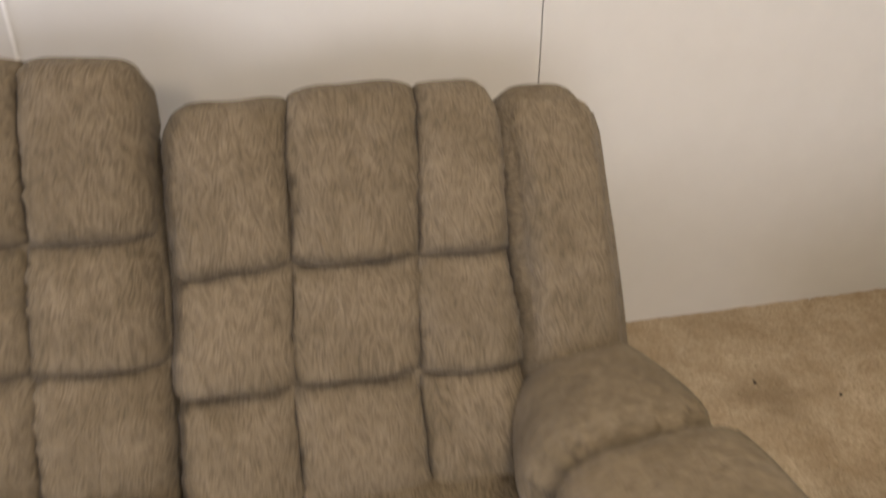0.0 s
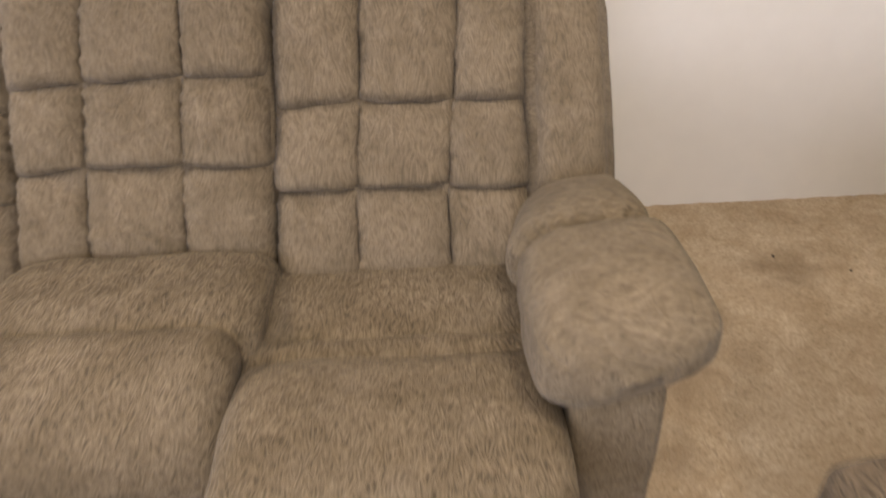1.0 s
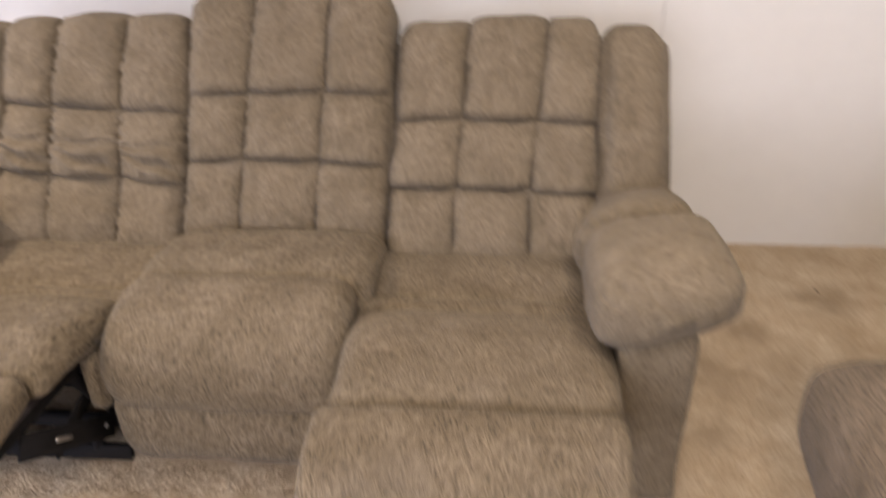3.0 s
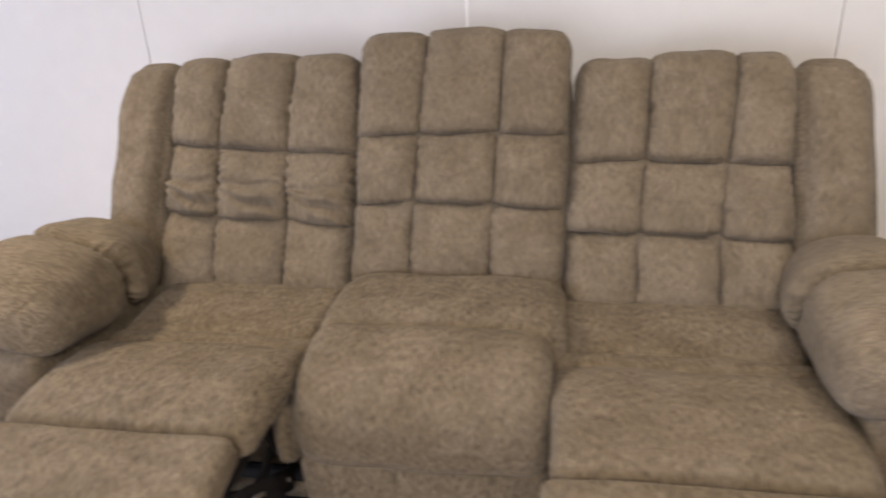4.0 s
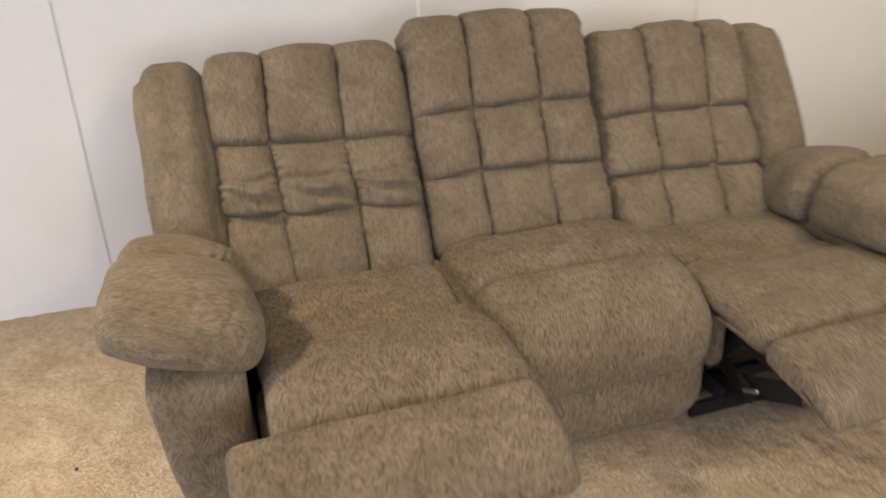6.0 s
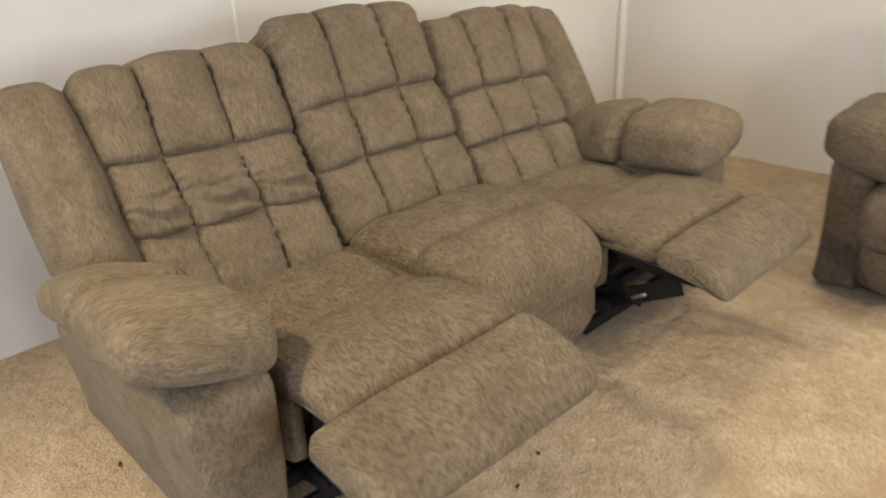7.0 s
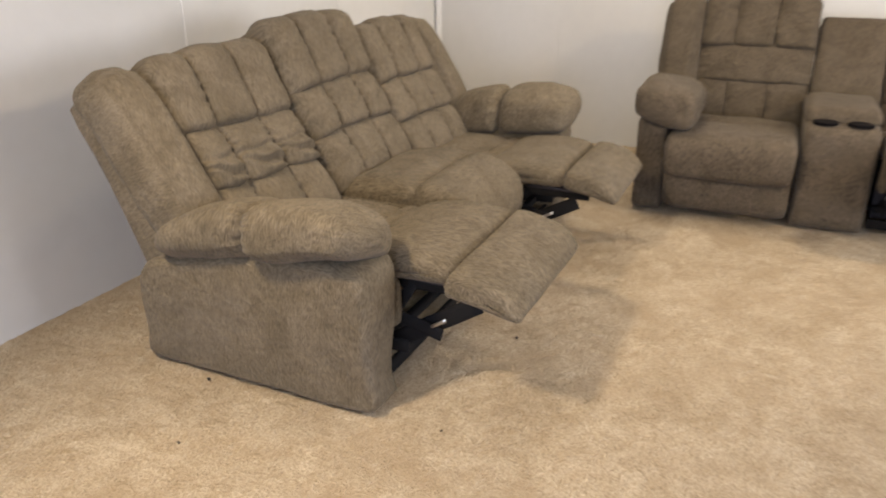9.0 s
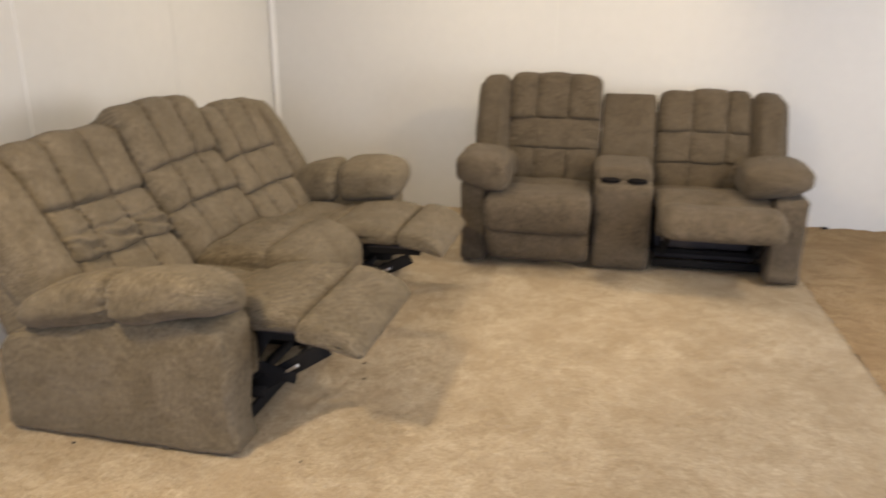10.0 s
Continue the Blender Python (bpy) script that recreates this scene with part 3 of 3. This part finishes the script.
def lobe(name, mat, parent, stations, cx, inner, caps, seam, front=None, sink=0.03, square=3.1, seed=0):
    """One sewn length of an arm pillow: stations are (y, half width, top, bottom) from rear to front, drawn round a soft oval."""
    st = np.array(stations, float)[::-1]
    n, around = 40, 160
    ys = st[0, 0] + (st[-1, 0] - st[0, 0]) * (1 - np.cos(np.linspace(0, math.pi, n))) / 2
    w, hi, lo = (np.interp(ys, st[:, 0], st[:, i]) for i in (1, 2, 3))
    for _ in range(2):
        w, hi, lo = (np.concatenate([q[:1], (q[:-2] + 2 * q[1:-1] + q[2:]) / 4, q[-1:]]) for q in (w, hi, lo))
    rnd = random.Random(seed)
    pleats = [(a + rnd.uniform(-0.10, 0.10), rnd.uniform(0.55, 1.0), rnd.uniform(0.035, 0.06)) for a in (0.45, 0.95, 1.30, 1.75, 2.30, 2.75)]
    phi = np.linspace(0, 2 * math.pi, around, endpoint=False)
    rows, along, shrink = [], [], []
    for y, ww, t, b in zip(ys, w, hi, lo):
        scale = 1.0
        for end, radius, blunt in ((st[0, 0], caps[0], 0.42), (st[-1, 0], caps[1], 0.5)):
            d = abs(y - end)
            if d < radius:
                scale *= max(0.02, 1 - (1 - d / radius) ** 2) ** blunt
        zc, hh = (t + b) / 2, (t - b) / 2
        fold = math.exp(-((y - seam) / 0.035) ** 2)
        scale *= 1 - 0.035 * fold
        ripple = 1 + 0.030 * fold * np.sin(phi * 25 + 3 * np.sin(phi * 4 + seed))
        if front is not None:
            near = min(1.0, max(0.0, (front + 0.035 - y) / 0.10))
            for a, k, thin in pleats:
                ripple = ripple - 0.055 * k * near * (np.exp(-((phi - a) / thin) ** 2) - 0.4 * np.exp(-((phi - a - 2 * thin) / (1.5 * thin)) ** 2))
        c, q = np.cos(phi), np.sin(phi)
        ex = 2 / (square if front is not None else 2.6)
        x = ww * np.sign(c) * np.abs(c) ** ex * scale * ripple
        z = hh * np.sign(q) * np.abs(q) ** ex * scale * ripple
        z = z - sink * np.clip(inner * x / ww, -0.8, 1) * (0.85 - 0.25 * q)
        rows.append(np.column_stack([cx + x - inner * 0.8 * (w.max() - ww), np.full(around, y), zc + z]))
        along.append(along[-1] + math.hypot(y - last[0], (ww + hh) / 2 * scale - last[1]) if along else 0.0)
        last = (y, (ww + hh) / 2 * scale)
        shrink.append(scale ** 0.8)
    pos = lumpy(np.vstack(rows + [rows[0].mean(0)[None], rows[-1].mean(0)[None]]), 0.005, 9.0)
    ring = rows[n // 2][:, [0, 2]]
    arc = np.concatenate([[0], np.cumsum(np.linalg.norm(np.roll(ring, -1, 0) - ring, axis=1))])
    faces, uvs = [], []
    for i in range(n - 1):
        for j in range(around):
            f = [(i, j, j), (i, (j + 1) % around, j + 1), (i + 1, (j + 1) % around, j + 1), (i + 1, j, j)]
            faces.append([p * around + q for p, q, _ in f])
            uvs += [(along[p], (arc[e] - arc[-1] / 2) * shrink[p]) for p, _, e in f]
    hub = n * around
    for j in range(around):
        j2 = (j + 1) % around
        faces += [[j2, j, hub], [(n - 1) * around + j, (n - 1) * around + j2, hub + 1]]
        v, v2 = arc[j] - arc[-1] / 2, arc[j + 1] - arc[-1] / 2
        uvs += [(along[0], v2 * shrink[0]), (along[0], v * shrink[0]), (along[0] - 0.02, 0.0)]
        uvs += [(along[-1], v * shrink[-1]), (along[-1], v2 * shrink[-1]), (along[-1] + 0.02, 0.0)]
    return mesh_object(name, pos, faces, mat, parent, uvs)


def arm(parent, mat, x0, x1, cx, half, inner, fwd=0.0, reach=0.0, lift=0.0, front=0.0, sink=0.03, blunt=0.066, rear=0.0, split=0.0, flare=0.0, square=3.1, label=""):
    """Arm: upholstered side box and a pillow top in two sewn lengths; inner is the side of the seat, reach carries the pillow further out."""
    def swell(p):
        p = p.copy()
        side = np.clip(inner * ((x0 + x1) / 2 - p[:, 0]) / ((x1 - x0) / 2), 0, 1)
        p[:, 0] -= inner * flare * side * np.clip((p[:, 2] - 0.06) / 0.38, 0, 1)
        return p
    body = loft("arm_box", [(y - (fwd if y < -0.8 else 0.0), z) for y, z in [(-0.888, 0.014), (-0.895, 0.12), (-0.906, 0.30), (-0.912, 0.43), (-0.885, 0.482), (-0.70, 0.492), (-0.45, 0.465), (-0.24, 0.42), (-0.12, 0.38), (-0.07, 0.30), (-0.045, 0.12), (-0.05, 0.016), (-0.30, 0.010), (-0.60, 0.010)]],
                x0, x1, mat, parent, 0.024, 72, 6, 0.0, lump=0.006, label=label, shape=swell)
    k = half / 0.15
    tip = -0.985 - reach
    u, d, f, r = lift, split, lift + front, lift + rear
    top = lobe("arm_pad", mat, parent, [(-0.526 - d, 0.138 * k, 0.626 + u, 0.448 + u), (-0.56 - d, 0.146 * k, 0.636 + u, 0.447 + u), (-0.66 - d / 2, 0.150 * k, 0.654 + u, 0.455 + u),
                                       (-0.80 - reach * 0.5, 0.154 * k, 0.660 + u, 0.468 + f), (-0.90 - reach, 0.152 * k, 0.648 + u, 0.480 + f), (tip, 0.138 * k, 0.618 + u, 0.498 + f)],
               cx, inner, (blunt, 0.07), -0.555 - d, front=-0.90 - reach, sink=sink, square=square, seed=int(cx * 100) + 7)
    lobe("arm_pad_rear", mat, top, [(-0.19, 0.070 * k, 0.490 + r, 0.405 + u), (-0.28, 0.106 * k, 0.548 + r, 0.410 + u), (-0.38 - d / 2, 0.130 * k, 0.597 + r, 0.422 + u), (-0.48 - d, 0.146 * k, 0.626 + r, 0.436 + u),
                                    (-0.54 - d, 0.148 * k, 0.632 + r, 0.440 + u), (-0.582 - d, 0.142 * k, 0.626 + u, 0.445 + u)],
         cx + inner * 0.006, inner, (0.075, 0.09), -0.555 - d, sink=sink, seed=int(cx * 100) + 3)
    return body


def seat_closed(parent, mat, x0, x1, out=0.0, sink=0.0, narrow=0.0, boxy=False, label=""):
    """An upright seat: plump cushion, a roll over the front, and a front panel below."""
    def low(points):
        return [(y, z - sink * min(1.0, max(0.0, (z - 0.24) / 0.2))) for y, z in points]
    seat = loft("seat", low([(-0.36, 0.36), (-0.37, 0.435), (-0.45, 0.468), (-0.58, 0.480), (-0.665, 0.468), (-0.69, 0.43), (-0.68, 0.36), (-0.50, 0.33)]), x0, x1, mat, parent, 0.06, 56, 16, 0.008, lump=0.007, label=label, inset=0.05)
    roll = [(-0.655, 0.40), (-0.672, 0.462), (-0.73, 0.482 - out / 2), (-0.82 - out, 0.462 - out / 2), (-0.895 - out, 0.41 - out / 3), (-0.925 - out, 0.335 - out / 4), (-0.91 - out, 0.262 - out / 8), (-0.87 - out, 0.238 - out / 8), (-0.80, 0.27), (-0.72, 0.33)]
    if boxy:
        roll = [(-0.655, 0.40), (-0.672, 0.462), (-0.75, 0.492), (-0.86 - out, 0.486), (-0.94 - out, 0.462), (-0.965 - out, 0.40), (-0.962 - out, 0.31), (-0.945 - out, 0.248), (-0.90 - out, 0.236), (-0.82, 0.27), (-0.72, 0.33)]
    loft("seat_roll", low(roll), x0 + 0.002, x1 - 0.002 - narrow, mat, seat, 0.04 if boxy else 0.06, 60, 16, 0.006, lump=0.007, inset=0.035 if boxy else 0.05)

    def lean(p, unit):
        p = p.copy()
        p[:, 1] += 0.045 * np.clip(-unit[:, 2], 0, 1) ** 1.5
        p[:, 0] *= 1 - 0.05 * np.clip(-unit[:, 2], 0, 1) ** 3
        return p
    rbox("front_panel", ((x0 + x1 - narrow) / 2, -0.862 - out, 0.148), ((x1 - x0 - narrow) / 2 - 0.004, 0.032, 0.108), 0.026, mat, parent, 10, (0, 0.012, 0), lump=0.004, shape=lean)
    return seat


def mechanism(parent, x, drop=0.0):
    """Black steel linkage that carries an extended leg rest, with its rivets."""
    base = rod("linkage", (x, -0.62, 0.12), (x, -0.90, 0.13), 0.045, 0.012, STEEL, parent, label="black steel recliner linkage")
    d = drop
    rod("link_bar", (x + 0.010, -0.82, 0.120), (x + 0.010, -1.13, 0.318 - d), 0.058, 0.010, STEEL, base)
    rod("link_bar", (x - 0.010, -0.74, 0.27), (x - 0.010, -1.02, 0.20), 0.045, 0.008, STEEL, base)
    rod("link_bar", (x, -0.80, 0.16), (x, -0.92, 0.35 - d), 0.036, 0.008, STEEL, base)
    rod("link_bar", (x + 0.004, -0.84, 0.352 - d), (x + 0.004, -1.18, 0.352 - d), 0.036, 0.012, STEEL, base)
    for side in (0.017, -0.017):
        rod("slot", (x + side, -0.985, 0.226 - d * 0.6), (x + side, -1.035, 0.258 - d * 0.7), 0.011, 0.004, RIVET, base)
    disc("rivet", (x + 0.016, -0.86, 0.15), 0.006, 0.004, RIVET, base)


def seat_open(parent, mat, x0, x1, lx0, lx1, drop=0.0, step=0.0, thick=0.0, dip=0.0, label=""):
    """A reclined seat: cushion, knee pad and leg rest carried out in front on steel links; the leg rest sinks by drop, dip deepens the fold behind it."""
    def low(points):
        return [(y, z - drop * min(1.0, max(0.0, (-0.55 - y) / 0.5))) for y, z in points]
    seat = loft("seat", low([(-0.34, 0.33), (-0.35, 0.388), (-0.44, 0.412), (-0.56, 0.412), (-0.65, 0.400), (-0.668, 0.36), (-0.64, 0.32), (-0.48, 0.30)]), x0, x1, mat, parent, 0.05, 56, 16, 0.004, lump=0.006, label=label, inset=0.045)
    loft("knee_fold", low([(-0.63, 0.35), (-0.64, 0.398), (-0.67, 0.415), (-0.71, 0.412), (-0.73, 0.38), (-0.71, 0.34)]), x0 + 0.004, x1 - 0.004, mat, seat, 0.03, 36, 16, 0.002, lump=0.006, inset=0.026)
    knee = loft("knee_pad", low([(-0.685, 0.36), (-0.71, 0.412), (-0.78, 0.447 + dip * 0.5), (-0.90, 0.468 + dip * 0.2), (-1.035, 0.464 - dip), (-1.072, 0.438 - dip * 1.4), (-1.076, 0.40 - dip), (-1.03, 0.385 - dip * 0.5), (-0.85, 0.372), (-0.74, 0.345)]), x0 + 0.002, x1 - 0.002, mat, parent, 0.045, 60, 16, 0.004, lump=0.008, inset=0.036)
    loft("leg_rest", [(y, z - step) for y, z in low([(-1.078, 0.405), (-1.083, 0.444), (-1.106, 0.464), (-1.19, 0.455), (-1.258, 0.425), (-1.298, 0.384 - thick * 0.4), (-1.302, 0.362 - thick * 0.8), (-1.280, 0.355 - thick), (-1.18, 0.376 - thick), (-1.10, 0.390 - thick * 0.4)])], lx0, lx1, mat, knee, 0.028 + dip, 64, 16, 0.003, lump=0.006, inset=0.022 + dip * 0.7)
    rbox("welt", ((lx0 + lx1) / 2, -1.079, 0.425 - drop - step * 0.7 - dip * 1.6), ((lx1 - lx0) / 2 - 0.012, 0.005, 0.006), 0.005, mat, knee, 16, lump=0.005, lump_scale=9.0)
    rbox("leg_rest_board", ((x0 + x1) / 2, -1.07, 0.372 - drop), ((x1 - x0) / 2 - 0.05, 0.17, 0.008), 0.004, BOARD, knee, 3)
    mechanism(parent, x0 + 0.06, drop)
    mechanism(parent, x1 - 0.06, drop)
    # dark works and cloth inside the open box, and its rear board
    rbox("inner_board", ((x0 + x1) / 2, -0.60, 0.20), ((x1 - x0) / 2 - 0.01, 0.012, 0.13), 0.004, LINING, parent, 3, label="black dust cloth inside the seat box")
    rod("cross_tube", (x0 + 0.01, -0.80, 0.115), (x1 - 0.01, -0.80, 0.115), 0.03, 0.03, STEEL, parent, across=(0, 0, 1))
    rod("front_rail", (x0 + 0.006, -0.845, 0.055), (x1 - 0.006, -0.845, 0.055), 0.02, 0.045, STEEL, parent, across=(0, 0, 1))
    return seat


def stile(parent, mat, x):
    """The small padded front end of a partition between two seats."""
    return rbox("stile", (x, -0.845, 0.30), (0.024, 0.045, 0.085), 0.022, mat, parent, 8, (0.004, 0.01, 0), lump=0.003)


# three-seat sofa, both end seats reclined
sofa = thing("reclining_sofa", pose(0, 0, 0), "taupe plush three-seat reclining sofa with both end leg rests open", "sofa", "recliner suite")
BACK_L = back_frame((0, -0.362, 0.40), Vector((0, 0.63, 1)).normalized())
BACK_R = back_frame((0, -0.370, 0.4136), Vector((0, 0.605, 1)).normalized())
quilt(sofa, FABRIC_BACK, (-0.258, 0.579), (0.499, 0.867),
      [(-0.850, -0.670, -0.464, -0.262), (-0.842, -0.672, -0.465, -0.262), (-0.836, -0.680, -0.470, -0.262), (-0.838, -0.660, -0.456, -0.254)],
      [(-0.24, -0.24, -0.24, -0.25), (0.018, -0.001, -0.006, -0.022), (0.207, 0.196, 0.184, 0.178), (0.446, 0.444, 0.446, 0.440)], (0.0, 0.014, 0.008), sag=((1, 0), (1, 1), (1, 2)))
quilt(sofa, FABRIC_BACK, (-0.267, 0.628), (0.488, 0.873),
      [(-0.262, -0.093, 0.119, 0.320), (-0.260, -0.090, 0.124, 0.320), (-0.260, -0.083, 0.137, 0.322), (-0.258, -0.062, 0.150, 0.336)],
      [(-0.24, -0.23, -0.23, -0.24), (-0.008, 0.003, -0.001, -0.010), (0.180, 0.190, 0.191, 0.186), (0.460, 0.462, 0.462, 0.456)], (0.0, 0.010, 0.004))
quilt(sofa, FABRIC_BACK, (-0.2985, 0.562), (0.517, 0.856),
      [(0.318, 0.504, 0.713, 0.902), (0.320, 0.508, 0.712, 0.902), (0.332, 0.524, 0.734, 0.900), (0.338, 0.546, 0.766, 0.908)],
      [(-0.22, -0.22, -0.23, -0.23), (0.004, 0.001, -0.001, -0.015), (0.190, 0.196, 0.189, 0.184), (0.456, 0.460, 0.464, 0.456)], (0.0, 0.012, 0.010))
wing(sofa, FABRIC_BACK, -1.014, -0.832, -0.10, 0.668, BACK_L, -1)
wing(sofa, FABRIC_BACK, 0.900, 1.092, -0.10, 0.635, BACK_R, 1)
arm(sofa, FABRIC_ARM, -0.985, -0.838, -0.945, 0.154, 1, reach=-0.068, lift=-0.012, front=0.020, sink=0.050, rear=0.008, flare=0.05)
arm(sofa, FABRIC_ARM, 0.888, 1.050, 0.968, 0.144, -1, reach=-0.025, lift=-0.014, sink=0.038, rear=0.014, split=0.03)
seat_closed(sofa, FABRIC, -0.266, 0.330, narrow=0.026)
seat_open(sofa, FABRIC, -0.815, -0.262, -0.896, -0.288)
seat_open(sofa, FABRIC, 0.298, 0.884, 0.284, 0.876, 0.035)
for x in (-0.264, 0.318):
    rbox("partition", (x, -0.585, 0.24), (0.020, 0.25, 0.165), 0.016, FABRIC, sofa, 6)
for x in (-0.800, -0.290, 0.326, 0.862):
    stile(sofa, FABRIC, x)
rbox("rear_panel", (0.035, -0.035, 0.20), (0.92, 0.02, 0.18), 0.015, LINING, sofa, 4, label="black cloth rear panel")
rbox("base_frame", (0.035, -0.33, 0.10), (0.90, 0.26, 0.06), 0.01, LINING, sofa, 4)

# loveseat with console
love = thing("reclining_loveseat", pose(2.13, -2.137, 0, 0, 0, -90), "brown plush reclining loveseat with cup-holder console, one leg rest open", "loveseat", "recliner suite")
UPRIGHT = back_frame((0, -0.33, 0.41), Vector((0, 0.36, 0.933)).normalized())
RECLINED = back_frame((0, -0.353, 0.42))
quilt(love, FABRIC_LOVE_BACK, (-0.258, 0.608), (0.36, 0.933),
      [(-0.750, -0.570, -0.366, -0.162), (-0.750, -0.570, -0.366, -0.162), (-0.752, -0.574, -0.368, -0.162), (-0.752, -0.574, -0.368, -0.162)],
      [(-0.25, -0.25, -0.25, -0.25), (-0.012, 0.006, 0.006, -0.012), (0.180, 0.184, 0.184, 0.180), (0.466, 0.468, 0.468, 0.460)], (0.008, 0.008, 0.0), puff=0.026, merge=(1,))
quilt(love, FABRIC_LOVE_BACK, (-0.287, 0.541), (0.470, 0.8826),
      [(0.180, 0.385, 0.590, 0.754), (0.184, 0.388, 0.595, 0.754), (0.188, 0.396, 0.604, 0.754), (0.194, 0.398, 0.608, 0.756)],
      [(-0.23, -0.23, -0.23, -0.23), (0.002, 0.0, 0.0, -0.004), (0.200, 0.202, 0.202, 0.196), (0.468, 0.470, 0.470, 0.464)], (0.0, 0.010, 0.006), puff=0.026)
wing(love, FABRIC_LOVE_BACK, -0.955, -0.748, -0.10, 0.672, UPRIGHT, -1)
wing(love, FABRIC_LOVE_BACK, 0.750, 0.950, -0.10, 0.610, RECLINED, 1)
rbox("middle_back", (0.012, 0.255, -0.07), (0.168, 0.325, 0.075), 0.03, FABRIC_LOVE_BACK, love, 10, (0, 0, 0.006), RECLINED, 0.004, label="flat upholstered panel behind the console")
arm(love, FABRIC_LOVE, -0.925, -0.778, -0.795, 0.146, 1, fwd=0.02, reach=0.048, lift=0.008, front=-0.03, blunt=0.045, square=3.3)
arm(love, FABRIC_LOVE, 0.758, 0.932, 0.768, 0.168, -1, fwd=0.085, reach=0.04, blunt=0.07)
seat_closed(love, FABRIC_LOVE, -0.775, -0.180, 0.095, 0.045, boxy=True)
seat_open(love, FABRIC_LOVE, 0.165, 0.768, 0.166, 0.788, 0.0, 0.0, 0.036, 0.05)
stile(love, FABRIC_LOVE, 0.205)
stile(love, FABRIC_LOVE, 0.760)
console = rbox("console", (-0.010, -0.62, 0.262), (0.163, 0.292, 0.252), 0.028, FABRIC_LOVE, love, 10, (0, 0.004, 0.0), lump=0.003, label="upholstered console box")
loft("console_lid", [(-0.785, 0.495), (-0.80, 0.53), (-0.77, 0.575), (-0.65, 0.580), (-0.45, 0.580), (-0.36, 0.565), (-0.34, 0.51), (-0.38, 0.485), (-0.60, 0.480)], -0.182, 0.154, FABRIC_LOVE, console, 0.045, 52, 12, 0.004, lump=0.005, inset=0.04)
# cup holders are flat; a near-black disc paints the dark of each hollow
for x in (-0.086, 0.060):
    cup = disc("cup_holder", (x, -0.852, 0.519), 0.055, 0.010, CUP, console, "z", "black plastic cup holder")
    disc("cup_hollow", (x, -0.852, 0.525), 0.047, 0.004, LINING, cup, "z")
rbox("rear_panel", (0.0, -0.035, 0.20), (0.88, 0.02, 0.18), 0.015, LINING, love, 4, label="black cloth rear panel")
rbox("base_frame", (0.0, -0.33, 0.10), (0.86, 0.26, 0.06), 0.01, LINING, love, 4)
rbox("foot_board", (0.46, -0.72, 0.12), (0.27, 0.01, 0.075), 0.004, BOARD, love, 3, label="dark board in the open seat box")

# small things on the carpet
rng = random.Random(7)
for x, y, s in ((-1.008, -0.305, 0.007), (-1.95, 0.30, 0.011), (-1.75, 0.22, 0.006),  (-0.35, -1.12, 0.006), (-0.22, -1.08, 0.006), (-1.30, -0.45, 0.005), (-0.95, -1.10, 0.004), (1.75, 0.15, 0.006), (1.95, 0.05, 0.005)):
    c = rbox("crumb", (0, 0, 0.002), (s, s * 0.6, s * 0.5), s * 0.3, SPECK, None, 3, lump=0.002, lump_scale=120, m=pose(x, y, 0.001, 0, 0, rng.uniform(0, 180)))
    tagged(c, "small dark crumb lying on tan carpet", "crumb", "crumbs on the carpet")

scrap = rbox("debris", (0, 0, 0.008), (0.022, 0.010, 0.008), 0.005, SPECK, None, 4, lump=0.006, lump_scale=60, m=pose(2.455, -3.53, 0, 0, 0, 70))
tagged(scrap, "small dark scrap on brown carpet against the wall", "debris")
